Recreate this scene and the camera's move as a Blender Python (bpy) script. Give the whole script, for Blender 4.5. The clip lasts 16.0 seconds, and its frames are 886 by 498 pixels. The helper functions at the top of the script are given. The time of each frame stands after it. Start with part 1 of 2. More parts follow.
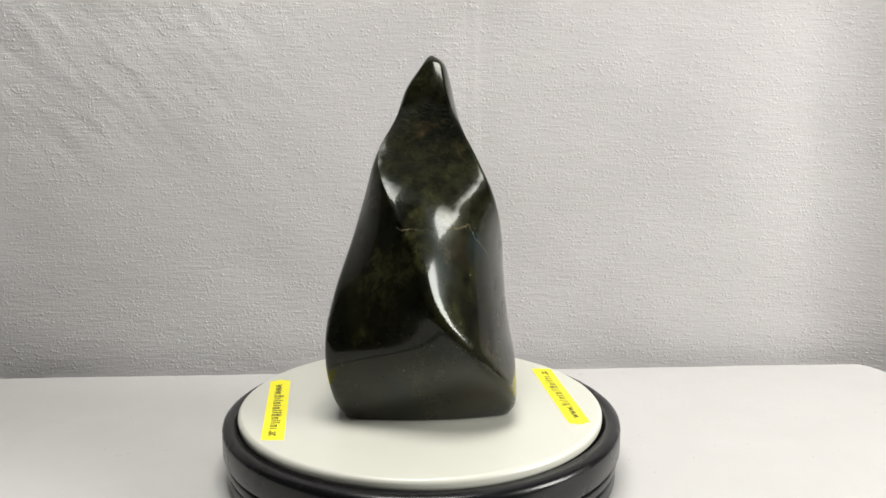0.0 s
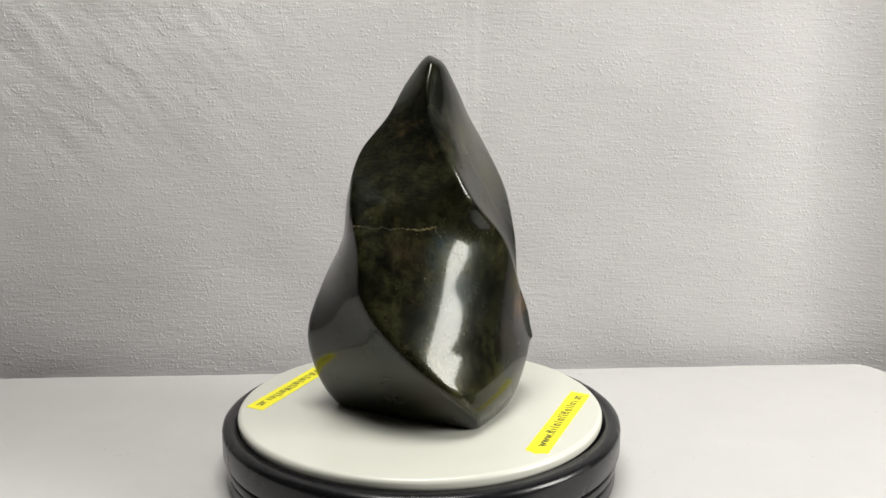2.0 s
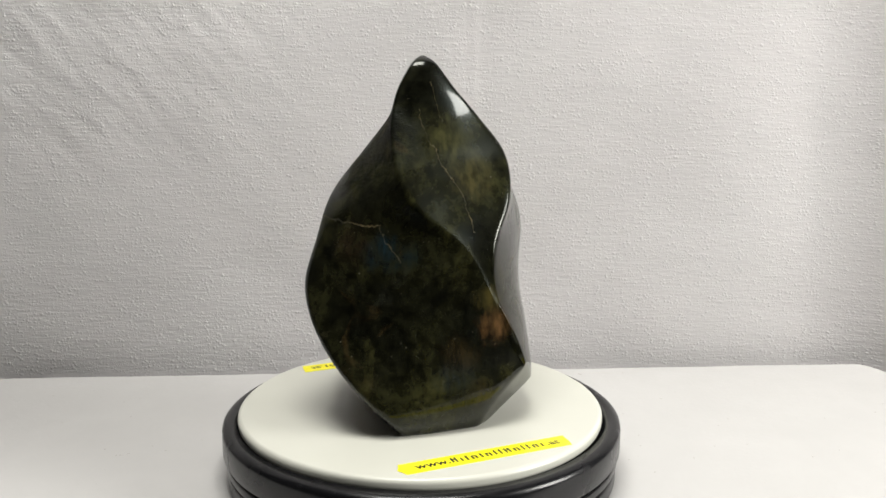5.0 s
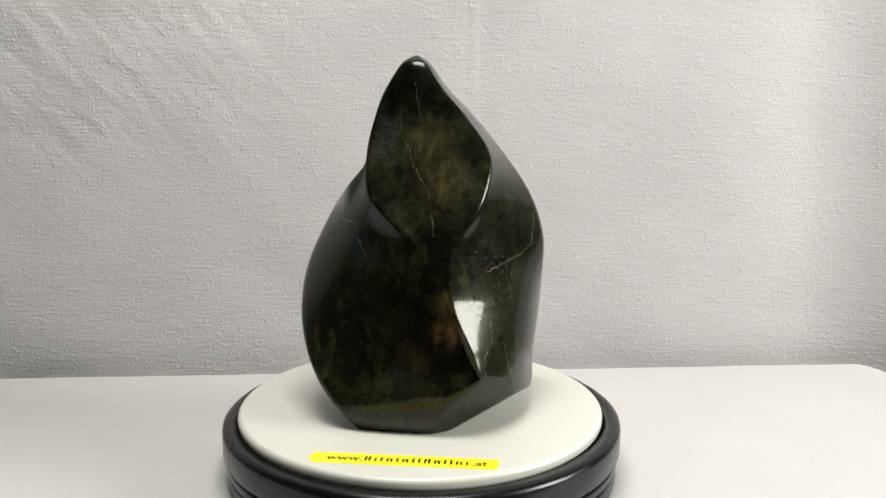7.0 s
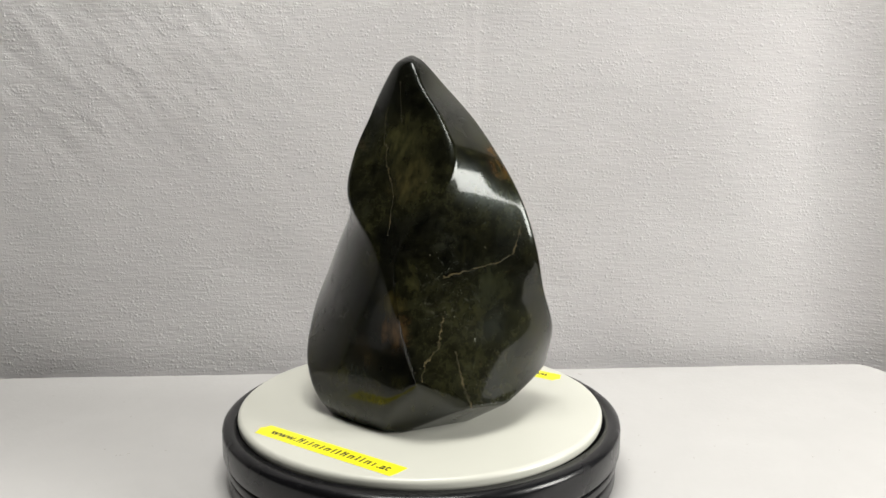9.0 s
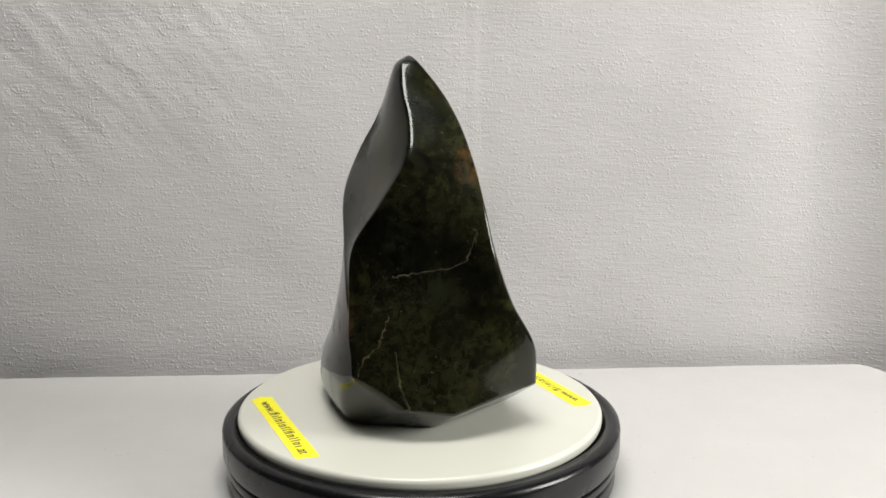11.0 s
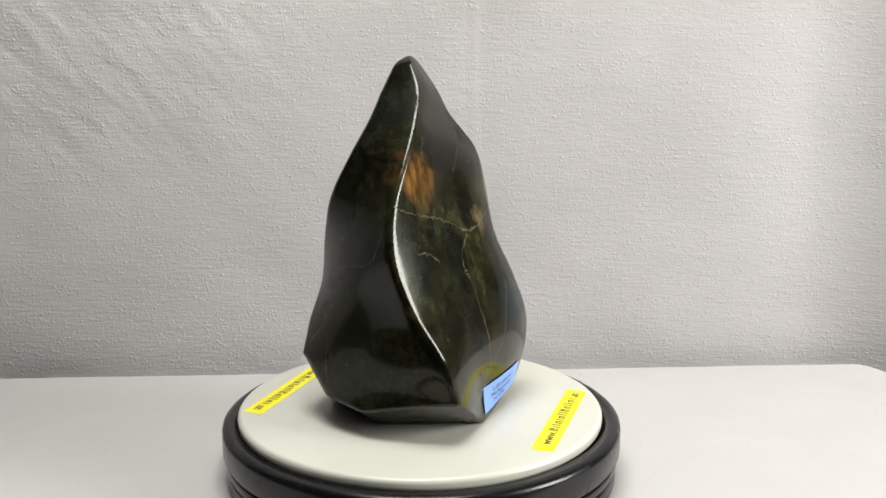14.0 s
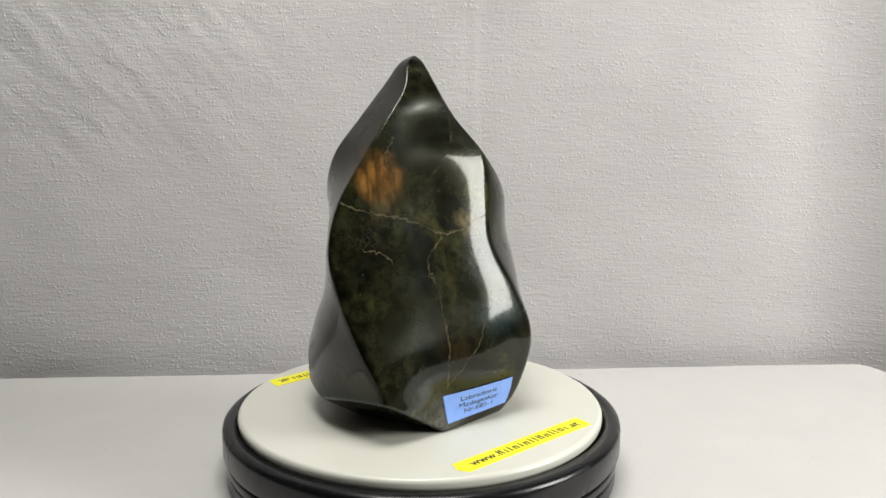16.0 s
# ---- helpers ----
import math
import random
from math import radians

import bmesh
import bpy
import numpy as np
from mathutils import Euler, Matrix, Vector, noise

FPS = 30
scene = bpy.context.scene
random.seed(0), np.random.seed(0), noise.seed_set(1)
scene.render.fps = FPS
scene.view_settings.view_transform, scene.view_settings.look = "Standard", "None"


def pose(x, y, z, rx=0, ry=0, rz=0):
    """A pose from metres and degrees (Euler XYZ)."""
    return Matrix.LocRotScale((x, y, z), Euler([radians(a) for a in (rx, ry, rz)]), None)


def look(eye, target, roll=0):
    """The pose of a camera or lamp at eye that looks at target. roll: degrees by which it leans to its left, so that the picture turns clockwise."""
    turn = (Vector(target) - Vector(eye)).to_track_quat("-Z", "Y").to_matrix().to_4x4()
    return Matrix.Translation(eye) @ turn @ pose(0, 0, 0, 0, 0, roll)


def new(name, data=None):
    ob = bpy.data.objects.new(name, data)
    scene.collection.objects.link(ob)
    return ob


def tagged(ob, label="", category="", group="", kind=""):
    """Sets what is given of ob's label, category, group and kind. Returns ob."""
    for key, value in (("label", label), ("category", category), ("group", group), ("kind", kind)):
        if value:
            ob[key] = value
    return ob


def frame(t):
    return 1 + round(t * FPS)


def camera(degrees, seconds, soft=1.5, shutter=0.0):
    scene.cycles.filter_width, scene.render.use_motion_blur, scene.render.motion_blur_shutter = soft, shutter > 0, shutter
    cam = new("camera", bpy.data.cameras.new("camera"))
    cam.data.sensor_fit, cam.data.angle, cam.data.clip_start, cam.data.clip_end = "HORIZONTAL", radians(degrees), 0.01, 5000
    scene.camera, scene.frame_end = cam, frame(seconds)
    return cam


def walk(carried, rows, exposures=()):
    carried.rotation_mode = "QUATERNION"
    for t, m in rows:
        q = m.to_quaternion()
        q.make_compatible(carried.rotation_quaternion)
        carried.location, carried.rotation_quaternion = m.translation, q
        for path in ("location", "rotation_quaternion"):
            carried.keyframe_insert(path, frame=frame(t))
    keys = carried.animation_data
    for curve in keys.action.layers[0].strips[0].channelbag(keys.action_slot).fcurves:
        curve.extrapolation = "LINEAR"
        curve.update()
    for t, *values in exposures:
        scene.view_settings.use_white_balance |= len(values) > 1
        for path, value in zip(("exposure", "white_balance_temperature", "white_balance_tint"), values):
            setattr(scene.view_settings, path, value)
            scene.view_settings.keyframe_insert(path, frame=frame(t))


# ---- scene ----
EYE = Vector((0.0, -0.48606, 0.18254))
AHEAD = Vector((0.024830, 0.980852, -0.193163))
cam = camera(51.705, 16.0, soft=1.6)
SHOT = look(EYE, EYE + AHEAD, 0.115)
walk(cam, [(0.0, SHOT), (16.0, SHOT)], exposures=[(0.0, 0.0), (2.0, -0.06), (4.0, 0.02), (6.5, 0.03), (8.5, 0.0), (12.0, -0.09), (14.0, -0.02), (15.0, -0.06), (15.4, -0.16), (16.0, -0.12)])

# ---- light ----
world = bpy.data.worlds.new("room_light")
scene.world = world
world.use_nodes = True
world.node_tree.nodes["Background"].inputs[0].default_value = (1.0, 0.98, 0.95, 1)
world.node_tree.nodes["Background"].inputs[1].default_value = 0.01


def area_lamp(name, eye, target, sx, sy, watts, colour):
    data = bpy.data.lights.new(name, "AREA")
    data.shape, data.size, data.size_y, data.energy, data.color = "RECTANGLE", sx, sy, watts, colour
    ob = new(name, data)
    ob.matrix_basis = look(eye, target)
    return ob


area_lamp("overhead_lamp", (-0.03, -0.19, 0.84), (-0.01, 0.04, 0.0), 0.38, 0.28, 7.7, (1.0, 0.985, 0.935))
area_lamp("side_lamp", (0.95, -0.34, 0.40), (0.0, 0.0, 0.11), 0.38, 0.42, 14.2, (1.0, 0.985, 0.935))

# ---- materials ----


class Mat:
    """A node material with a few short helpers."""

    def __init__(self, name, colour=(0.8, 0.8, 0.8), rough=0.5, metal=0.0, **extra):
        self.mat = bpy.data.materials.new(name)
        self.mat.use_nodes = True
        self.tree = self.mat.node_tree
        self.bsdf = self.tree.nodes["Principled BSDF"]
        self.bsdf.inputs["Base Color"].default_value = (*colour, 1)
        self.bsdf.inputs["Roughness"].default_value = rough
        self.bsdf.inputs["Metallic"].default_value = metal
        for key, value in extra.items():
            self.bsdf.inputs[key.replace("_", " ")].default_value = value
        self.coord = self.node("ShaderNodeTexCoord").outputs["Object"]

    def node(self, kind, **settings):
        n = self.tree.nodes.new(kind)
        for key, value in settings.items():
            if key == "operation":
                n.operation = value
            elif key == "blend_type":
                n.blend_type = value
            elif key == "feature":
                n.feature = value
        return n

    def put(self, value, socket):
        if isinstance(value, (int, float)):
            socket.default_value = value
        elif isinstance(value, tuple):
            socket.default_value = (*value, 1) if len(value) == 3 and socket.type == "RGBA" else value
        else:
            self.tree.links.new(value, socket)

    def math(self, op, a, b=0.0, c=0.0):
        n = self.node("ShaderNodeMath", operation=op)
        for i, value in enumerate((a, b, c)):
            self.put(value, n.inputs[i])
        return n.outputs[0]

    def scaled(self, x, y, z, shift=(0, 0, 0), turn=(0, 0, 0)):
        n = self.node("ShaderNodeMapping")
        n.inputs["Location"].default_value = shift
        n.inputs["Rotation"].default_value = turn
        n.inputs["Scale"].default_value = (x, y, z)
        self.put(self.coord, n.inputs["Vector"])
        return n.outputs[0]

    def noise(self, scale, detail=3.0, rough=0.55, vector=None, distort=0.0):
        n = self.node("ShaderNodeTexNoise")
        n.inputs["Scale"].default_value = scale
        n.inputs["Detail"].default_value = detail
        n.inputs["Roughness"].default_value = rough
        n.inputs["Distortion"].default_value = distort
        self.put(self.coord if vector is None else vector, n.inputs["Vector"])
        return n.outputs["Fac"]

    def ramp(self, value, lo, hi, a=0.0, b=1.0):
        n = self.node("ShaderNodeMapRange")
        n.interpolation_type = "SMOOTHSTEP"
        for i, x in enumerate((value, lo, hi, a, b)):
            self.put(x, n.inputs[i])
        return n.outputs[0]

    def mix(self, fac, a, b):
        n = self.node("ShaderNodeMix")
        n.data_type = "RGBA"
        self.put(fac, n.inputs[0])
        self.put(a, n.inputs[6])
        self.put(b, n.inputs[7])
        return n.outputs[2]

    def bump(self, height, metres, strength=1.0, before=None):
        n = self.node("ShaderNodeBump")
        n.inputs["Strength"].default_value = strength
        n.inputs["Distance"].default_value = metres
        self.put(height, n.inputs["Height"])
        if before is not None:
            self.put(before, n.inputs["Normal"])
        self.put(n.outputs[0], self.bsdf.inputs["Normal"])
        return n.outputs[0]

    def set(self, name, value):
        self.put(value, self.bsdf.inputs[name])


def make_cloth():
    m = Mat("woven_cloth", (0.84, 0.83, 0.82), 0.9)
    threads = m.noise(1.0, 2.0, 0.5, m.scaled(90, 0, 560, (11.3, 0.37, 7.7)))
    upright = m.noise(1.0, 2.0, 0.5, m.scaled(560, 0, 110, (5.3, 1.37, 9.2)))

    def pellets(scale, shift, keep):
        cells = m.node("ShaderNodeTexVoronoi")
        cells.inputs["Scale"].default_value = 1.0
        m.put(m.scaled(scale, 0, scale * 1.15, shift), cells.inputs["Vector"])
        some = m.ramp(m.noise(1.0, 1.0, 0.5, m.scaled(scale * 0.55, 0, scale * 0.55, (3.1, 0.43, 8.7))), keep, keep + 0.14)
        return m.math("MULTIPLY", m.ramp(cells.outputs["Distance"], 0.05, 0.52, 1.0, 0.0), some)

    height = m.math("MULTIPLY_ADD", threads, 0.98, m.math("MULTIPLY", upright, 0.26))
    height = m.math("MULTIPLY_ADD", pellets(330, (20.3, 0.31, 40.7), 0.46), 0.52, height)
    height = m.math("MULTIPLY_ADD", pellets(560, (63.1, 5.43, 91.9), 0.42), 0.30, height)
    creases = m.noise(1.0, 2.0, 0.5, m.scaled(9, 0, 22, (0.3, 0.37, 1.2), (0, 0.7, 0)))
    first = m.bump(creases, 0.012, 0.25)
    # diagonal creases in one upper corner and one upright fold
    place = m.node("ShaderNodeSeparateXYZ")
    m.put(m.coord, place.inputs[0])
    stretch = m.node("ShaderNodeMapping")
    stretch.inputs["Scale"].default_value = (38, 0, 11)
    stretch.inputs["Location"].default_value = (2.3, 0.41, 4.6)
    m.put(m.scaled(1, 1, 1, (0, 0, 0), (0, 0.75, 0)), stretch.inputs["Vector"])
    rumple = m.noise(1.0, 2.0, 0.5, stretch.outputs[0])
    corner = m.math("MULTIPLY", m.ramp(place.outputs[0], -0.20, -0.02, 1.0, 0.0), m.ramp(place.outputs[2], 0.06, 0.17))
    fold = m.ramp(m.math("ABSOLUTE", m.math("SUBTRACT", place.outputs[0], 0.034)), 0.0, 0.007, 1.0, 0.0)
    rumple = m.math("MULTIPLY_ADD", fold, 0.09, m.math("MULTIPLY", rumple, corner))
    first = m.bump(rumple, 0.006, 0.62, first)
    m.bump(height, 0.0008, 0.66, first)
    stain = m.ramp(m.noise(7, 4), 0.3, 0.75)
    m.set("Base Color", m.mix(stain, (0.875, 0.847, 0.847), (0.90, 0.876, 0.874)))
    return m.mat


def make_table_top():
    m = Mat("white_board", (0.8, 0.79, 0.77), 0.55)
    m.set("Base Color", m.mix(m.ramp(m.noise(9, 5), 0.35, 0.7), (0.525, 0.517, 0.508), (0.55, 0.541, 0.532)))
    specks = m.ramp(m.noise(330, 1), 0.79, 0.82)
    m.set("Roughness", m.ramp(m.noise(40, 3), 0.3, 0.7, 0.48, 0.62))
    m.bump(m.noise(260, 4), 0.0004, 0.35)
    m.bsdf.inputs["Specular IOR Level"].default_value = 0.3
    m.set("Base Color", m.mix(specks, m.bsdf.inputs["Base Color"].links[0].from_socket, (0.35, 0.33, 0.30)))
    return m.mat


def make_platter():
    m = Mat("white_plastic", (0.82, 0.81, 0.76), 0.28)
    m.set("Base Color", m.mix(m.ramp(m.noise(30, 4), 0.35, 0.7), (0.585, 0.585, 0.52), (0.595, 0.595, 0.53)))
    m.set("Roughness", m.ramp(m.noise(120, 3), 0.3, 0.7, 0.30, 0.34))
    m.bump(m.noise(500, 2), 0.00003, 0.2)
    return m.mat


def make_black():
    m = Mat("black_plastic", (0.007, 0.007, 0.008), 0.30, Specular_IOR_Level=0.35)
    m.set("Roughness", m.ramp(m.noise(60, 3), 0.3, 0.7, 0.23, 0.28))
    dust = m.ramp(m.noise(900, 2), 0.74, 0.80)
    m.set("Base Color", m.mix(dust, (0.006, 0.006, 0.007), (0.06, 0.06, 0.06)))
    m.bump(m.noise(1200, 2), 0.00008, 0.3)
    return m.mat


def make_paint(name, a, b, rough=0.8):
    m = Mat(name, a, rough)
    m.set("Base Color", m.mix(m.ramp(m.noise(3, 5), 0.3, 0.7), a, b))
    m.bump(m.noise(150, 3), 0.001, 0.3)
    return m.mat


def make_paper(name, a, b, rough=0.45):
    m = Mat(name, a, rough)
    m.set("Base Color", m.mix(m.ramp(m.noise(150, 4), 0.3, 0.7), a, b))
    m.bump(m.noise(800, 2), 0.00006, 0.3)
    return m.mat


def make_stone():
    m = Mat("polished_stone", (0.02, 0.02, 0.014), 0.1)
    # feldspar: near-black to olive clouds with brown patches
    cloud = m.noise(26, 6, 0.6, None, 0.6)
    tone = m.mix(m.ramp(cloud, 0.38, 0.68), (0.0036, 0.0038, 0.0022), (0.0138, 0.0140, 0.0058))
    olive = m.ramp(m.noise(1.0, 5, 0.6, m.scaled(42, 42, 20, (4, 7, 1), (0.5, 0.3, 0)), 0.5), 0.52, 0.74)
    tone = m.mix(m.math("MULTIPLY", olive, 0.70), tone, (0.036, 0.035, 0.012))
    brown = m.ramp(m.noise(34, 5, 0.65, m.scaled(1, 1, 1, (2.3, 0.4, 5.1)), 1.0), 0.62, 0.76)
    tone = m.mix(m.math("MULTIPLY", brown, 0.6), tone, (0.045, 0.030, 0.012))
    pale = m.ramp(m.noise(19, 4, 0.6, m.scaled(1, 1, 1, (9.3, 3.1, 0.7)), 0.4), 0.60, 0.78)
    tone = m.mix(m.math("MULTIPLY", pale, 0.5), tone, (0.034, 0.037, 0.028))
    # fine crystalline mottling
    mottle = m.ramp(m.noise(170, 6, 0.7, None, 0.3), 0.34, 0.66, 0.45, 1.6)
    dapple = m.node("ShaderNodeVectorMath", operation="SCALE")
    m.put(tone, dapple.inputs[0])
    m.put(mottle, dapple.inputs["Scale"])
    tone = dapple.outputs[0]
    # veins: thin ochre seams, and painted dark edges of reflections, that wander over the surface, laid out by bearing
    # and height
    def about(side):
        """Bearing times a mean radius, and height; the seam of the bearing lies on the other side of the stone."""
        pos = m.node("ShaderNodeSeparateXYZ")
        m.put(wander.outputs[0], pos.inputs[0])
        x, y = pos.outputs[0], pos.outputs[1]
        if side < 0:
            x, y = m.math("MULTIPLY", x, -1.0), m.math("MULTIPLY", y, -1.0)
        flat = m.node("ShaderNodeCombineXYZ")
        m.put(m.math("MULTIPLY", m.math("ARCTAN2", y, x), MEAN_R), flat.inputs[0])
        m.put(pos.outputs[2], flat.inputs[1])
        return flat.outputs[0]

    stir = m.node("ShaderNodeTexNoise")
    stir.inputs["Scale"].default_value = 240
    stir.inputs["Detail"].default_value = 5
    stir.inputs["Roughness"].default_value = 0.65
    m.put(m.coord, stir.inputs["Vector"])
    offset = m.node("ShaderNodeVectorMath", operation="MULTIPLY_ADD")
    m.put(stir.outputs["Color"], offset.inputs[0])
    offset.inputs[1].default_value = (0.006, 0.006, 0.006)
    offset.inputs[2].default_value = (-0.003, -0.003, -0.003)
    wander = m.node("ShaderNodeVectorMath", operation="ADD")
    m.put(m.coord, wander.inputs[0])
    m.put(offset.outputs[0], wander.inputs[1])
    chart = {1: about(1), -1: about(-1)}

    def seam(points, half):
        """1 on a broken line through points (mm), falling to 0 at its edge."""
        side = 1 if sum(p[0] for p in points) > 0 else -1
        flat = [Vector((MEAN_R * math.atan2(side * y, side * x), z / 1000, 0)) for x, y, z in points]
        near = None
        for a, b in zip(flat, flat[1:]):
            d = b - a
            rel = m.node("ShaderNodeVectorMath", operation="SUBTRACT")
            m.put(chart[side], rel.inputs[0])
            rel.inputs[1].default_value = a
            dot = m.node("ShaderNodeVectorMath", operation="DOT_PRODUCT")
            m.put(rel.outputs[0], dot.inputs[0])
            dot.inputs[1].default_value = d / d.length_squared
            along = m.math("MINIMUM", m.math("MAXIMUM", dot.outputs["Value"], 0.0), 1.0)
            foot = m.node("ShaderNodeVectorMath", operation="SCALE")
            foot.inputs[0].default_value = d
            m.put(along, foot.inputs["Scale"])
            off = m.node("ShaderNodeVectorMath", operation="DISTANCE")
            m.put(rel.outputs[0], off.inputs[0])
            m.put(foot.outputs[0], off.inputs[1])
            near = off.outputs["Value"] if near is None else m.math("MINIMUM", near, off.outputs["Value"])
        return m.ramp(near, half * 0.0002, half * 0.00078, 1.0, 0.0)

    def joined(seams):
        total = None
        for points, half, weight in seams:
            one = m.math("MULTIPLY", seam(points, half), weight)
            total = one if total is None else m.math("MAXIMUM", total, one)
        return total

    patchy = m.ramp(m.noise(90, 3), 0.36, 0.60)
    veins = joined((
        (((-12, -49, 107), (-3, -49, 106), (7, -44, 105), (20, -34, 104), (25, -29, 105), (28, -27, 98), (35, -21, 88)), 0.50, 0.9),
        (((18, -6, 163), (22, -4, 151), (26, 2, 139), (30, 6, 130), (32, 12, 122), (37, 14, 111), (41, 16, 102)), 0.45, 0.8),
        (((14, 1, 177), (17, 3, 165), (20, 6, 155)), 0.40, 0.6),
        (((27, 41, 82), (17, 48, 85), (5, 55, 87), (-4, 59, 92), (-7, 60, 99), (-9, 60, 107)), 0.50, 0.9),
        (((31, 43, 62), (36, 45, 49), (43, 43, 42), (47, 43, 34)), 0.45, 0.9),
        (((29, 50, 46), (28, 54, 30), (23, 55, 17)), 0.60, 0.8),
        (((-14, -12, 158), (-16, -7, 148), (-18, -1, 140), (-19, 6, 130)), 0.40, 0.7),
        (((-27, 7, 99), (-26, 13, 91), (-27, 15, 85), (-30, 12, 75), (-32, 12, 68), (-36, 12, 58), (-39, 12, 44), (-42, 13, 24)), 0.50, 0.9),
        (((-32, -19, 107), (-32, -11, 106), (-30, -2, 101), (-27, 6, 100), (-24, 11, 103), (-21, 18, 107), (-16, 37, 113), (-14, 56, 118)), 0.55, 0.9),
        (((-42, -14, 70), (-43, -8, 58), (-44, -4, 47), (-43, 2, 37), (-42, 12, 26)), 0.40, 0.7),
        (((-19, 40, 95), (-21, 31, 92), (-22, 28, 88)), 0.45, 0.8),
        (((-12, 22, 149), (-13, 25, 141), (-14, 26, 136)), 0.40, 0.6),
    ))
    # dark lines painted into the colour where reflections end on the polish
    reflection_edges = joined((
        (((-23, -48, 39), (-13, -53, 45), (0, -59, 53), (10, -62, 56), (17, -62, 54)), 0.50, 1.0),
        (((-20, -49, 77), (-33, -42, 66), (-42, -39, 58)), 0.50, 1.0),
    ))
    net = m.node("ShaderNodeTexVoronoi", feature="DISTANCE_TO_EDGE")
    net.inputs["Scale"].default_value = 38
    shifted = m.node("ShaderNodeVectorMath", operation="ADD")
    soft_noise = m.node("ShaderNodeTexNoise")
    soft_noise.inputs["Scale"].default_value = 70
    soft_noise.inputs["Detail"].default_value = 4
    m.put(m.coord, soft_noise.inputs["Vector"])
    shrink = m.node("ShaderNodeVectorMath", operation="SCALE")
    m.put(soft_noise.outputs["Color"], shrink.inputs[0])
    shrink.inputs["Scale"].default_value = 0.03
    m.put(m.coord, shifted.inputs[0])
    m.put(shrink.outputs[0], shifted.inputs[1])
    m.put(shifted.outputs[0], net.inputs["Vector"])
    hair = m.math("MULTIPLY", m.ramp(net.outputs["Distance"], 0.004, 0.018, 1.0, 0.0), m.ramp(m.noise(21, 2), 0.60, 0.70))
    tone = m.mix(m.math("MULTIPLY", hair, 0.14), tone, (0.11, 0.095, 0.055))
    tone = m.mix(m.math("MULTIPLY", veins, m.math("MULTIPLY_ADD", patchy, 0.80, 0.10)), tone, (0.150, 0.115, 0.055))
    tone = m.mix(reflection_edges, tone, (0.002, 0.002, 0.002))
    flecks = m.ramp(m.noise(700, 2), 0.74, 0.78)
    tone = m.mix(m.math("MULTIPLY", flecks, 0.5), tone, (0.25, 0.23, 0.17))
    # flashes of colour under the polish, angle-dependent sheen painted as fixed colour: (place in mm, reach in mm,
    # colour)
    streak = m.ramp(m.noise(1.0, 4, 0.6, m.scaled(240, 240, 50, (1, 2, 3), (0.3, 0.2, 0))), 0.36, 0.66, 0.25, 1.0)
    for x, y, z, reach, colour in ((-15, 36, 129, 13, (0.36, 0.165, 0.040)), (-16, 28, 118, 8, (0.060, 0.038, 0.014)), (-19, 28, 104, 4, (0.008, 0.024, 0.028)),
                                   (-46, -17, 58, 16, (0.007, 0.024, 0.032)), (-41, 10, 43, 11, (0.040, 0.024, 0.009)), (-30, -6, 106, 6, (0.15, 0.115, 0.055)),
                                   (-16, 37, 111, 7, (0.080, 0.065, 0.028)), (48, 26, 55, 8, (0.150, 0.080, 0.032)), (47, 22, 69, 6, (0.060, 0.048, 0.014)),
                                   (52, 4, 31, 10, (0.018, 0.024, 0.025)), (52, 16, 20, 7, (0.034, 0.026, 0.011)), (49, 6, 41, 10, (0.028, 0.020, 0.008)),
                                   (29, -30, 92, 9, (0.008, 0.022, 0.030)), (36, -17, 90, 6, (0.008, 0.015, 0.016)), (18, -41, 95, 12, (0.022, 0.015, 0.008)),
                                   (32, -45, 22, 15, (0.036, 0.026, 0.011)), (25, 10, 146, 16, (0.052, 0.050, 0.019)), (29, 18, 128, 14, (0.058, 0.050, 0.018)),
                                   (7, 54, 77, 13, (0.024, 0.026, 0.014))):
        far = m.node("ShaderNodeVectorMath", operation="DISTANCE")
        m.put(m.coord, far.inputs[0])
        far.inputs[1].default_value = (x / 1000, y / 1000, z / 1000)
        ragged = m.math("MULTIPLY_ADD", m.noise(95, 4, 0.65), 0.018, far.outputs["Value"])
        spotted = m.ramp(ragged, 0.009, reach / 1000 + 0.013, 0.85, 0.0)
        tone = m.mix(m.math("MULTIPLY", spotted, streak), tone, colour)
    # pale bruised line along the arrises
    geo = m.node("ShaderNodeNewGeometry")
    worn = m.math("MULTIPLY", m.ramp(geo.outputs["Pointiness"], 0.535, 0.60), m.ramp(m.noise(140, 4, 0.7), 0.46, 0.60))
    tone = m.mix(m.math("MULTIPLY", worn, 0.2), tone, (0.16, 0.125, 0.06))
    m.set("Base Color", tone)
    # polish, dulled over one rough upper hollow, the pits and the veins
    dull = m.ramp(m.noise(60, 4, 0.6), 0.3, 0.75, 0.20, 0.30)
    dull = m.math("MULTIPLY_ADD", veins, 0.3, dull)
    # the upper hollow was left coarse
    spot = m.node("ShaderNodeVectorMath", operation="DISTANCE")
    m.put(m.coord, spot.inputs[0])
    spot.inputs[1].default_value = (0.006, -0.026, 0.140)
    reach = m.math("MULTIPLY_ADD", m.noise(70, 3), 0.016, spot.outputs["Value"])
    coarse = m.ramp(reach, 0.026, 0.042, 1.0, 0.0)
    dull = m.math("MULTIPLY_ADD", coarse, 0.36, dull)
    m.set("Roughness", dull)
    pits = m.math("MULTIPLY", m.ramp(m.noise(420, 3), 0.66, 0.76), m.ramp(m.noise(38, 2), 0.55, 0.66))
    relief = m.math("MULTIPLY_ADD", pits, -1.0, m.math("MULTIPLY", veins, -0.8))
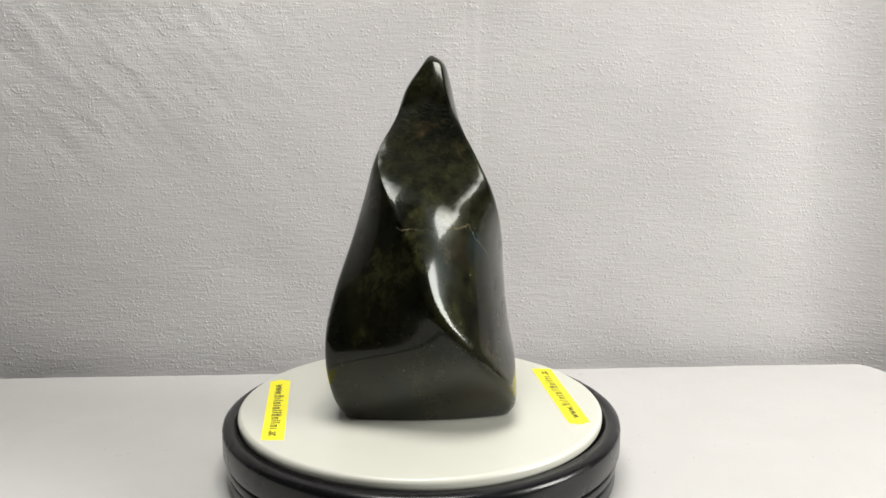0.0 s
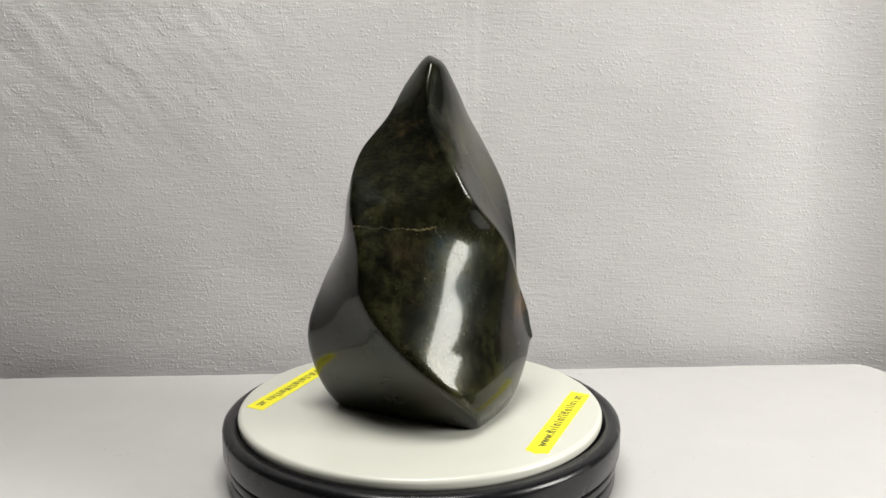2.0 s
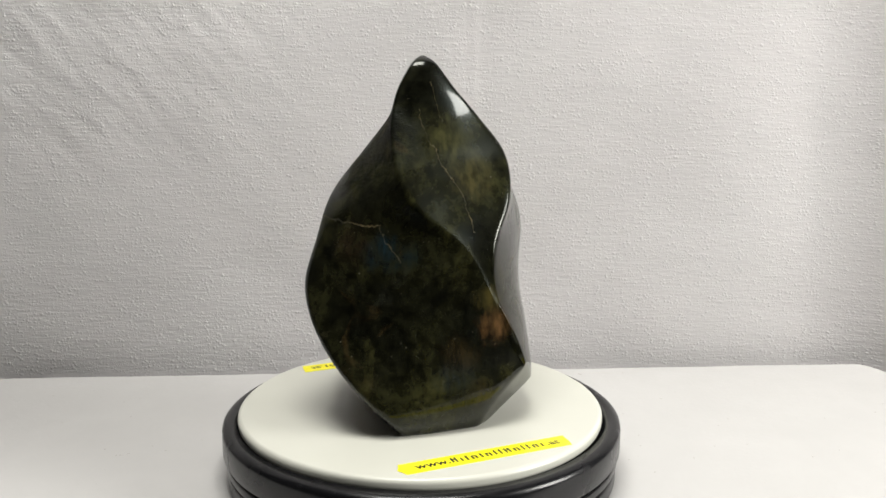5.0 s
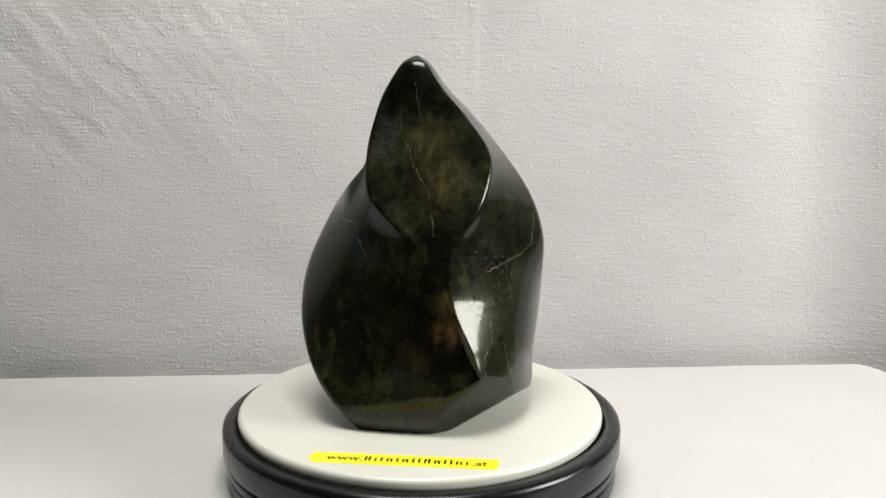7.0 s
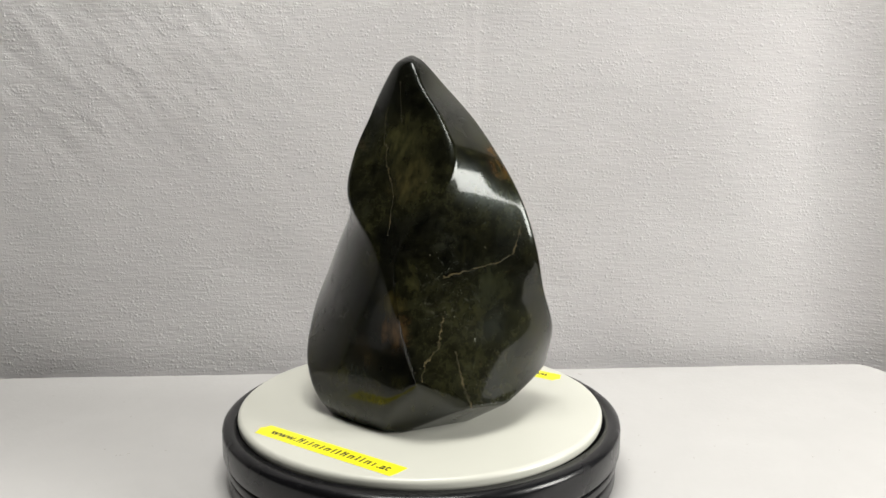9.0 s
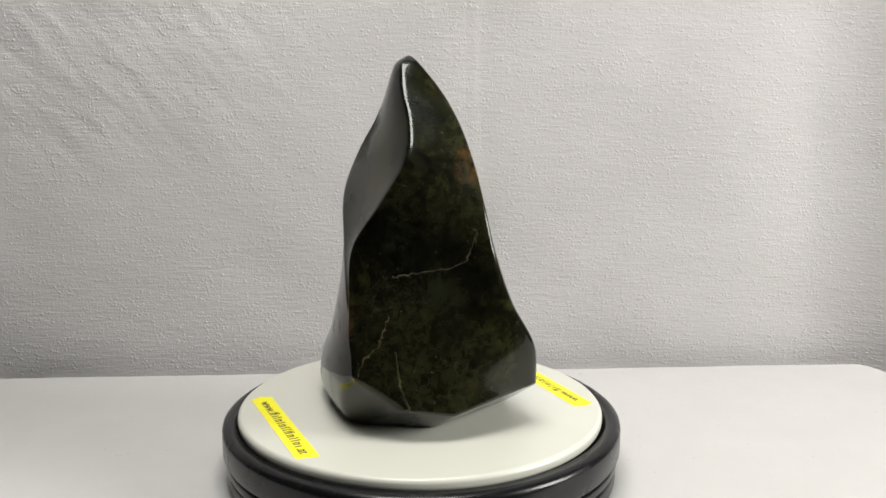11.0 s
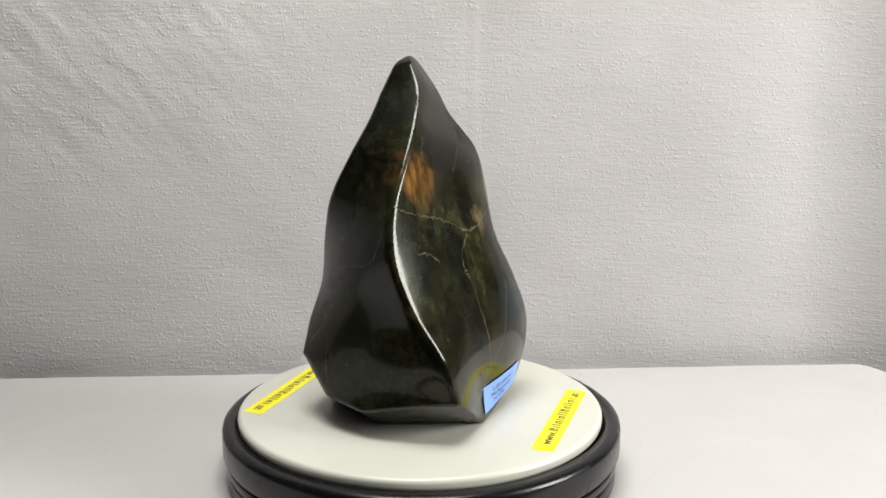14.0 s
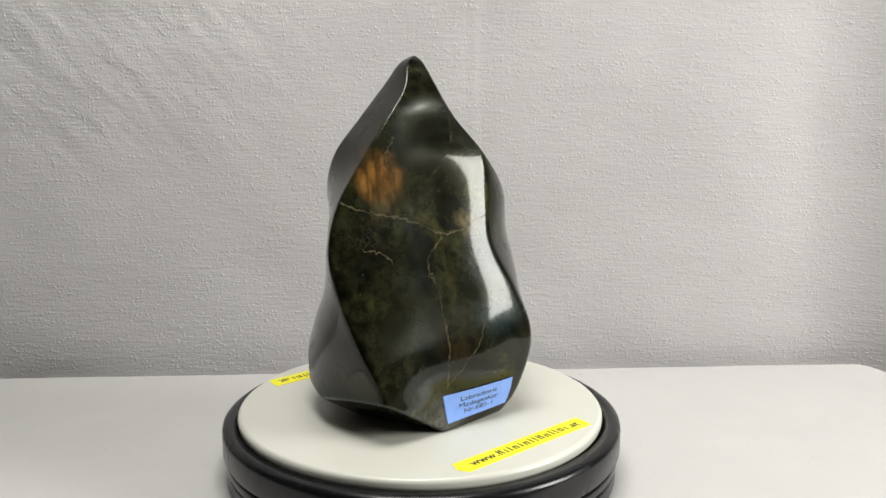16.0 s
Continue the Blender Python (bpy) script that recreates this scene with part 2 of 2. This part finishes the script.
    grain = m.math("MULTIPLY", coarse, m.noise(1.0, 4, 0.7, m.scaled(330, 330, 620)))
    pitted = m.node("ShaderNodeVectorMath", operation="DISTANCE")
    m.put(m.coord, pitted.inputs[0])
    pitted.inputs[1].default_value = (0.026, 0.043, 0.075)
    chips = m.math("MULTIPLY", m.ramp(pitted.outputs["Value"], 0.010, 0.022, 1.0, 0.0), m.ramp(m.noise(480, 3, 0.6), 0.56, 0.68))
    grain = m.math("MULTIPLY_ADD", chips, 0.45, grain)
    relief = m.math("MULTIPLY_ADD", grain, 2.4, relief)
    first = m.bump(m.noise(48, 2, 0.4), 0.0010, 0.25)
    m.bump(relief, 0.0006, 0.6, first)
    m.bsdf.inputs["IOR"].default_value = 1.33
    m.bsdf.inputs["Coat IOR"].default_value = 1.40
    m.bsdf.inputs["Coat Roughness"].default_value = 0.075
    m.set("Coat Weight", m.ramp(coarse, 0.0, 0.6, 0.55, 0.0))
    schiller = m.ramp(m.noise(22, 3, 0.5, m.scaled(1, 1, 1, (6.1, 2.2, 0.4))), 0.40, 0.62)
    m.set("Specular Tint", m.mix(schiller, (0.93, 0.95, 0.70), (0.78, 0.91, 0.86)))
    m.set("Specular IOR Level", m.ramp(coarse, 0.0, 1.0, 0.32, 0.10))
    return m.mat


CLOTH, BOARD, PLATTER, BLACK = make_cloth(), make_table_top(), make_platter(), make_black()
PLASTER = make_paint("dark_plaster", (0.05, 0.05, 0.05), (0.06, 0.06, 0.058))
FLOORING = make_paint("dark_flooring", (0.05, 0.048, 0.045), (0.06, 0.058, 0.055), 0.6)
YELLOW = make_paper("yellow_tape", (0.90, 0.82, 0.012), (0.92, 0.85, 0.03))
BLUE = make_paper("blue_label", (0.20, 0.36, 0.86), (0.23, 0.40, 0.89))
INK = make_paper("black_ink", (0.012, 0.012, 0.012), (0.02, 0.02, 0.02), 0.5)
MEAN_R = 0.045
STONE = make_stone()

# ---- mesh helpers ----


def part(name, bm, material, parent=None, label="", smooth=False):
    me = bpy.data.meshes.new(name)
    bm.normal_update()
    bm.to_mesh(me)
    bm.free()
    for mat in material if isinstance(material, (list, tuple)) else [material]:
        me.materials.append(mat)
    if smooth:
        me.shade_smooth()
    ob = new(name, me)
    ob.parent = parent
    return tagged(ob, label)


def slab(lo, hi):
    bm = bmesh.new()
    bmesh.ops.create_cube(bm, size=1)
    for v in bm.verts:
        v.co = Vector([lo[i] + (v.co[i] + 0.5) * (hi[i] - lo[i]) for i in range(3)])
    return bm


def lathe(profile, steps=160):
    """A closed body of revolution about z from (radius, height) pairs, bottom to top."""
    bm = bmesh.new()
    rings = []
    for r, z in profile:
        rings.append([bm.verts.new((r * math.cos(2 * math.pi * i / steps), r * math.sin(2 * math.pi * i / steps), z)) for i in range(steps)])
    for a, b in zip(rings, rings[1:]):
        for i in range(steps):
            j = (i + 1) % steps
            bm.faces.new((a[i], a[j], b[j], b[i]))
    bm.faces.new(rings[0][::-1])
    bm.faces.new(rings[-1])
    return bm


def rounded(r, z0, z1, edge, steps=5):
    """Profile of a disc with rounded rims."""
    low = [(r - edge + edge * math.sin(a), z0 + edge - edge * math.cos(a)) for a in (math.pi / 2 * i / steps for i in range(steps + 1))]
    high = [(r - edge + edge * math.cos(a), z1 - edge + edge * math.sin(a)) for a in (math.pi / 2 * i / steps for i in range(steps + 1))]
    return low + high


def lettering(text, size, weight=0.018):
    """Flat triangles of a line of text in the built-in font: a list of point lists."""
    curve = bpy.data.curves.new("lettering", "FONT")
    curve.body, curve.size, curve.resolution_u, curve.offset = text, size, 3, size * weight
    ob = new("lettering", curve)
    me = bpy.data.meshes.new_from_object(ob.evaluated_get(bpy.context.evaluated_depsgraph_get()))
    faces = [[me.vertices[i].co.xy.copy() for i in p.vertices] for p in me.polygons]
    bpy.data.objects.remove(ob)
    bpy.data.curves.remove(curve)
    bpy.data.meshes.remove(me)
    width = max(p.x for f in faces for p in f)
    return faces, width


# ---- the setting ----
TABLE_Z = -0.038
EDGE_TURN = 1.93
back = Matrix.Translation((0.0065, 0.1633, 0)) @ pose(0, 0, 0, 0, 0, EDGE_TURN)


def make_table():
    """A white board with rounded far corners; its far edge runs along the cloth."""
    bm = bmesh.new()
    right, left, depth = 0.332, -0.75, -0.31
    outline = [(left, depth), (right + 0.05, depth)]
    outline += [(right + 0.05, -0.10), (right + 0.009, -0.024), (right, -0.0048), (right - 0.003, -0.0018), (right - 0.007, -0.0004)]
    steps = 60
    for i in range(1, steps):
        x = right - 0.012 + (left - right + 0.012) * i / steps
        outline.append((x, 0.0011 * noise.noise((x * 14, 0, 0)) + 0.0006 * noise.noise((x * 55, 3, 0))))
    outline.append((left, 0))
    top = [bm.verts.new((x, y, TABLE_Z)) for x, y in outline]
    face = bm.faces.new(top)
    out = bmesh.ops.extrude_face_region(bm, geom=[face])
    for v in out["geom"]:
        if isinstance(v, bmesh.types.BMVert):
            v.co.z -= 0.018
    bmesh.ops.recalc_face_normals(bm, faces=bm.faces[:])
    ob = part("table_top", bm, BOARD)
    ob.matrix_basis = back
    return tagged(ob, "white matt table board with a cut far corner", "table", "", "structure")


def make_backdrop():
    """White cloth hung behind the table, slightly uneven, 6 mm thick at its hem."""
    bm = bmesh.new()
    nx, nz, w, z0, z1 = 150, 110, 1.36, -0.45, 1.0
    grid = []
    for k in range(nz + 1):
        z = z0 + (z1 - z0) * k / nz
        row = []
        for i in range(nx + 1):
            x = -0.95 + w * i / nx
            y = 0.027 + 0.003 * noise.noise((x * 5, 0.37, z * 4)) + 0.0010 * noise.noise((x * 19 + z * 12, 4.43, z * 16))
            y -= 5.0 * max(0.0, x - 0.288) ** 2
            y += 0.0012 * math.exp(-((x - 0.035 - 0.01 * z) / 0.006) ** 2)
            row.append(bm.verts.new((x, y, z)))
        grid.append(row)
    for a, b in zip(grid, grid[1:]):
        for i in range(nx):
            bm.faces.new((a[i], a[i + 1], b[i + 1], b[i]))
    bmesh.ops.solidify(bm, geom=bm.faces[:], thickness=-0.003)
    ob = part("backdrop", bm, CLOTH, None, "", True)
    ob.matrix_basis = back
    return tagged(ob, "white coarse woven cloth hanging behind the table", "backdrop cloth", "", "structure")


make_table()
make_backdrop()
for nm, lo, hi, mat in (("floor", (-1.6, -2.2, -0.80), (1.6, 0.9, -0.76), FLOORING), ("ceiling", (-1.6, -2.2, 1.70), (1.6, 0.9, 1.74), PLASTER),
                        ("wall_north", (-1.6, 0.9, -0.80), (1.6, 1.0, 1.74), PLASTER), ("wall_south", (-1.6, -2.3, -0.80), (1.6, -2.2, 1.74), PLASTER),
                        ("wall_west", (-1.7, -2.3, -0.80), (-1.6, 1.0, 1.74), PLASTER), ("wall_east", (1.6, -2.3, -0.80), (1.7, 1.0, 1.74), PLASTER)):
    tagged(part(nm, slab(lo, hi), mat), "plain dark room surface around the table", nm.split("_")[0], "", "structure")

# ---- the turntable ----
turntable = tagged(new("turntable"), "motorised turntable with white disc and black ribbed base", "turntable")
turntable.location.z = TABLE_Z
UP = -TABLE_Z
upper = [(0.096, UP - 0.0215), (0.1068, UP - 0.0215), (0.1088, UP - 0.0205), (0.1095, UP - 0.019), (0.1095, UP - 0.0085), (0.1091, UP - 0.0065), (0.1074, UP - 0.0052), (0.1060, UP - 0.0047), (0.1016, UP - 0.0045), (0.1012, UP - 0.009)]
part("upper_ring", lathe(upper), BLACK, turntable, "glossy black plastic rim", True)
part("middle_ring", lathe(rounded(0.1080, UP - 0.0275, UP - 0.0225, 0.0012)), BLACK, turntable, "black plastic rib", True)
part("lower_ring", lathe(rounded(0.1074, 0.0, UP - 0.0285, 0.0020)), BLACK, turntable, "black plastic foot ring", True)
part("core", lathe([(0.1035, 0.004), (0.1035, UP - 0.012)]), BLACK, turntable, "", True)
for ring in list(turntable.children):
    ring.location.x = 0.0008
platter = part("platter", lathe(rounded(0.1002, -0.0066, 0.0, 0.0026, 7)), PLATTER, turntable, "smooth white plastic disc", True)


def tape(x, y, angle):
    """A printed yellow strip on the platter: its two ends of the web line are lettered, the shop's name is a row of plain bars."""
    length, width, thick = 0.0905, 0.0116, 0.00018
    bm = bmesh.new()
    half, side = length / 2, width / 2
    edge = [(-half + 0.0012, -side), (half - 0.0015, -side), (half - 0.0008, -side * 0.4), (half - 0.0004, side * 0.3), (half, side),
            (-half + 0.0010, side), (-half + 0.0002, side * 0.5), (-half - 0.0014, 0.0), (-half + 0.0006, -side * 0.6)]
    low = [bm.verts.new((px, py, 0.00002)) for px, py in edge]
    high = [bm.verts.new((px, py, thick)) for px, py in edge]
    bm.faces.new(low[::-1])
    bm.faces.new(high)
    for i in range(len(edge)):
        j = (i + 1) % len(edge)
        bm.faces.new((low[i], low[j], high[j], high[i]))
    z = thick + 0.00005
    x0, base, size = -length / 2 + 0.0078, -0.0022, 0.0074

    def shape(points):
        f = bm.faces.new([bm.verts.new((px, py, z)) for px, py in points])
        f.material_index = 1

    faces, w = lettering("www.", size)
    for face in faces:
        shape([(x0 + p.x, base + p.y) for p in face])
    pen = x0 + w + 0.0010
    # stems of plain bars: (height in units of size, number of stems)
    for tall, stems in ((0.70, 2), (0.50, 1), (0.66, 1), (0.50, 2), (0.62, 1), (0.50, 2), (0.70, 1), (0.70, 1), (0.70, 2), (0.50, 2), (0.70, 1), (0.70, 1), (0.50, 2), (0.50, 1)):
        for s in range(stems):
            left = pen + s * 0.00195
            shape([(left, base), (left + 0.00105, base), (left + 0.00105, base + tall * size), (left, base + tall * size)])
        if stems == 2:
            shape([(pen + 0.0010, base + 0.38 * size), (pen + 0.0020, base + 0.38 * size), (pen + 0.0020, base + 0.50 * size), (pen + 0.0010, base + 0.50 * size)])
        pen += 0.0019 * stems + 0.00095
    faces, w = lettering(".at", size)
    for face in faces:
        shape([(pen + p.x, base + p.y) for p in face])
    ob = part("label_tape", bm, [YELLOW, INK], platter, "yellow printed tape with black lettering")
    ob.matrix_basis = pose(x, y, 0, 0, 0, angle)


tape(0.0791, 0.0103, 95.8)
tape(-0.0789, -0.0090, -84.2)

# ---- the carved stone ----
# Six arrises run from foot to tip: (bearing in degrees, distance from the axis in mm) at each level.
LEVELS = (0, 9, 22, 45, 70, 95, 118, 140, 158, 174)
ARRIS_FRONT = ((-26.2, 52.0), (-32.2, 58.7), (-43.7, 63.3), (-65.4, 65.3), (-84.0, 65.3), (-91.8, 57.0), (-107.8, 47.5), (-130.4, 33.0), (-131.0, 18.0), (-118.0, 8.5))
ARRIS_EAST = ((22.7, 49.2), (26.4, 54.6), (39.9, 64.1), (35.5, 58.1), (26.9, 52.9), (12.1, 45.7), (-21.7, 41.6), (-37.2, 35.4), (-48.4, 26.8), (-49.0, 19.6))
ARRIS_CLEFT = ((55.7, 61.0), (66.9, 61.5), (47.3, 64.6), (37.6, 61.9), (30.1, 53.4), (31.0, 51.5), (49.7, 50.8), (63.8, 45.1), (61.8, 31.6), (44.4, 19.8))
ARRIS_CREST = ((132.0, 68.1), (133.9, 69.9), (131.7, 70.2), (124.7, 73.0), (112.2, 69.6), (104.3, 67.8), (103.7, 59.5), (107.7, 44.1), (112.3, 29.3), (113.4, 14.0))
ARRIS_FOOT = ((160.1, 47.7), (159.2, 46.8), (159.0, 47.0), (160.0, 48.0), (158.5, 40.4), (155.5, 32.8), (149.0, 25.4), (151.0, 21.6), (147.0, 14.4), (146.0, 7.8))
ARRIS_WEST = ((214.8, 46.7), (215.1, 53.5), (216.6, 59.0), (219.2, 62.2), (214.8, 53.1), (209.7, 40.8), (217.5, 36.0), (226.5, 31.8), (225.5, 17.3), (225.1, 8.3))
ARRISES = (ARRIS_FRONT, ARRIS_EAST, ARRIS_CLEFT, ARRIS_CREST, ARRIS_FOOT, ARRIS_WEST)
# how far each face between two arrises is hollowed (+) or swells (-), at five heights
FACE_LEVELS = (0, 60, 120, 158, 190)
HOLLOWS = (
    (-0.021, -0.109, -0.072, -0.017, -0.121),
    (0.001, 0.033, 0.020, -0.070, -0.125),
    (-0.125, -0.098, -0.003, -0.017, -0.047),
    (0.006, -0.035, -0.035, -0.020, -0.002),
    (-0.012, -0.062, -0.045, -0.015, 0.008),
    (-0.054, -0.056, -0.079, -0.032, -0.036),
)
TIP = (5.80, -0.36, 189.23)
# flat cuts that undercut the foot: outward normal and distance in mm
FOOT_CUTS = ((0.862, 0.683, -0.604, 51.1), (0.257, 0.568, -0.830, 23.9), (-0.097, 0.569, -0.815, 28.5), (-0.350, 0.722, -1.217, 26.6))


def glide(knots, values, at):
    """Cubic curve through values at the knots, evaluated at the places given."""
    knots, values = np.array(knots, float), np.array(values, float)
    slope = np.gradient(values, knots, axis=0)
    i = np.clip(np.searchsorted(knots, at, side="right") - 1, 0, len(knots) - 2)
    h = (knots[i + 1] - knots[i]).reshape((-1,) + (1,) * (values.ndim - 1))
    t = (at - knots[i]).reshape(h.shape) / h
    return ((2 * t**3 - 3 * t**2 + 1) * values[i] + (t**3 - 2 * t**2 + t) * h * slope[i]
            + (3 * t**2 - 2 * t**3) * values[i + 1] + (t**3 - t**2) * h * slope[i + 1])


def stone_sections(heights, per_face):
    """Points of the stone's outline at the given heights (mm): array of heights x (6 * per_face) x 2, in mm."""
    arr = np.array([[(r * math.cos(math.radians(a)), r * math.sin(math.radians(a))) for a, r in ridge] for ridge in ARRISES])
    last = arr[:, -1:]
    shoulder = np.array(TIP[:2]) + (last - last.mean(axis=0)) * np.array((0.55, 0.46, 0.46, 0.55, 0.55, 0.55))[:, None, None]
    arr = np.concatenate([arr, shoulder], axis=1).transpose(1, 0, 2)
    at = np.array(heights, float)
    corner = glide(LEVELS + (TIP[2] - 4.0,), arr, at)
    hollow = glide(FACE_LEVELS, np.array(HOLLOWS).T, at)
    follow = np.roll(corner, -1, axis=1)
    way = follow - corner
    control = (corner + follow) / 2 + np.stack([-way[..., 1], way[..., 0]], -1) * hollow[..., None] * 2
    t = (np.arange(per_face) / per_face)[None, None, :, None]
    pts = (1 - t) ** 2 * corner[:, :, None] + 2 * t * (1 - t) * control[:, :, None] + t**2 * follow[:, :, None]
    pts = pts.reshape(len(at), 6 * per_face, 2)
    for nx, ny, nz, d in FOOT_CUTS:
        over = np.maximum(0.0, pts[..., 0] * nx + pts[..., 1] * ny + at[:, None] * nz - d) / (nx * nx + ny * ny)
        pts = pts - over[..., None] * np.array((nx, ny))
    return pts


def make_stone_body():
    per = 30
    heights = np.concatenate([[0, 0.5, 1.2], np.arange(2.0, 40.0, 0.75), np.arange(40.0, TIP[2] - 4.5, 1.5), [TIP[2] - 4.0]])
    pts = stone_sections(heights, per)
    # wear: the arrises are slightly rounded
    for _ in range(2):
        pts = (np.roll(pts, 1, axis=1) + 2 * pts + np.roll(pts, -1, axis=1)) / 4
    # the fifth arris is only a corner at the foot and runs out upwards into one smooth face
    column = np.arange(6 * per)
    near = np.clip(1.0 - np.abs(column - 4 * per) / 22.0, 0.0, 1.0)[None, :, None]
    run_out = near * np.clip((heights - 14.0) / 20.0, 0.0, 1.0)[:, None, None]
    for _ in range(150):
        blurred = (np.roll(pts, 1, axis=1) + 2 * pts + np.roll(pts, -1, axis=1)) / 4
        pts = pts + (blurred - pts) * run_out
    middle = pts.mean(axis=1, keepdims=True)
    pts[0] = middle[0] + (pts[0] - middle[0]) * 0.985
    pts[1] = middle[1] + (pts[1] - middle[1]) * 0.994
    rings = [(p, h) for p, h in zip(pts, heights)]
    tip, last = np.array(TIP[:2]), pts[-1]
    for grow, lift in ((0.88, 0.9), (0.72, 1.9), (0.52, 2.8), (0.30, 3.5), (0.10, 3.95)):
        rings.append((tip + (last - last.mean(axis=0)) * grow + (last.mean(axis=0) - tip) * grow, TIP[2] - 4.0 + lift))
    # the polish rounds the tip into one smooth dome
    solid = np.array([np.column_stack([p, np.full(len(p), h)]) for p, h in rings])
    level = np.array([h for _, h in rings])
    soft = np.clip((level[1:-1] - 168.0) / 10.0, 0.0, 1.0)[:, None, None]
    for _ in range(6):
        solid[1:-1] += (0.25 * solid[:-2] + 0.25 * solid[2:] - 0.5 * solid[1:-1]) * soft
        around = (np.roll(solid, 1, axis=1) + 2 * solid + np.roll(solid, -1, axis=1)) / 4
        solid[1:-1] += (around[1:-1] - solid[1:-1]) * soft
    bm = bmesh.new()
    made = [[bm.verts.new(p / 1000) for p in ring] for ring in solid]
    n = 6 * per
    for a, b in zip(made, made[1:]):
        for i in range(n):
            bm.faces.new((a[i], a[(i + 1) % n], b[(i + 1) % n], b[i]))
    bm.faces.new(made[0][::-1])
    bm.faces.new(made[-1])
    return part("carved_stone", bm, STONE, None, "", True)


stone = tagged(make_stone_body(), "polished dark green labradorite carved as a twisted flame", "stone sculpture")


def make_stone_label():
    """A blue paper label that follows the swell of the stone near its foot."""
    q0, q1, low, high, per = 4.00, 4.82, 4.2, 19.6, 60

    def place(u, v, lift):
        h = low + (high - low) * v + 3.2 * u
        ring = stone_sections([h, h + 0.5], per)
        for _ in range(6):
            ring = (np.roll(ring, 1, axis=1) + 2 * ring + np.roll(ring, -1, axis=1)) / 4
        s = (q0 + (q1 - q0) * u + 0.06 * (1 - v)) * per
        i, f = int(s), s - int(s)
        a, b, c = ring[0][i], ring[0][i + 1], ring[1][i] * (1 - f) + ring[1][i + 1] * f
        p = a * (1 - f) + b * f
        along, rise = Vector((*(b - a), 0)), Vector((*(c - p), 0.5))
        return (Vector((*p, h)) + along.cross(rise).normalized() * lift) / 1000

    bm = bmesh.new()
    nu, nv = 14, 8
    front = [[bm.verts.new(place(i / nu, k / nv, 0.55)) for i in range(nu + 1)] for k in range(nv + 1)]
    for a, b in zip(front, front[1:]):
        for i in range(nu):
            bm.faces.new((a[i], a[i + 1], b[i + 1], b[i]))
    for line, text in enumerate(("Labradorit", "Madagaskar", "Nr.685-1")):
        faces, w = lettering(text, 0.165, 0.0)
        for face in faces:
            pts = [place(0.5 + (p.x - w / 2) * 0.78, 0.66 - 0.235 * line + p.y * 1.40, 0.66) for p in face]
            f = bm.faces.new([bm.verts.new(p) for p in pts])
            f.material_index = 1
    return part("paper_label", bm, [BLUE, INK], stone, "blue paper label with black printing")


make_stone_label()

# ---- what turns ----
SPEED = 14.723


def motions():
    times = [0.5 * i for i in range(33)]
    walk(platter, [(t, pose(0, 0, UP, 0, 0, -SPEED * t)) for t in times])
    walk(stone, [(t, pose(0, 0, 0.0002, 0, 0, -SPEED * t)) for t in times])


motions()
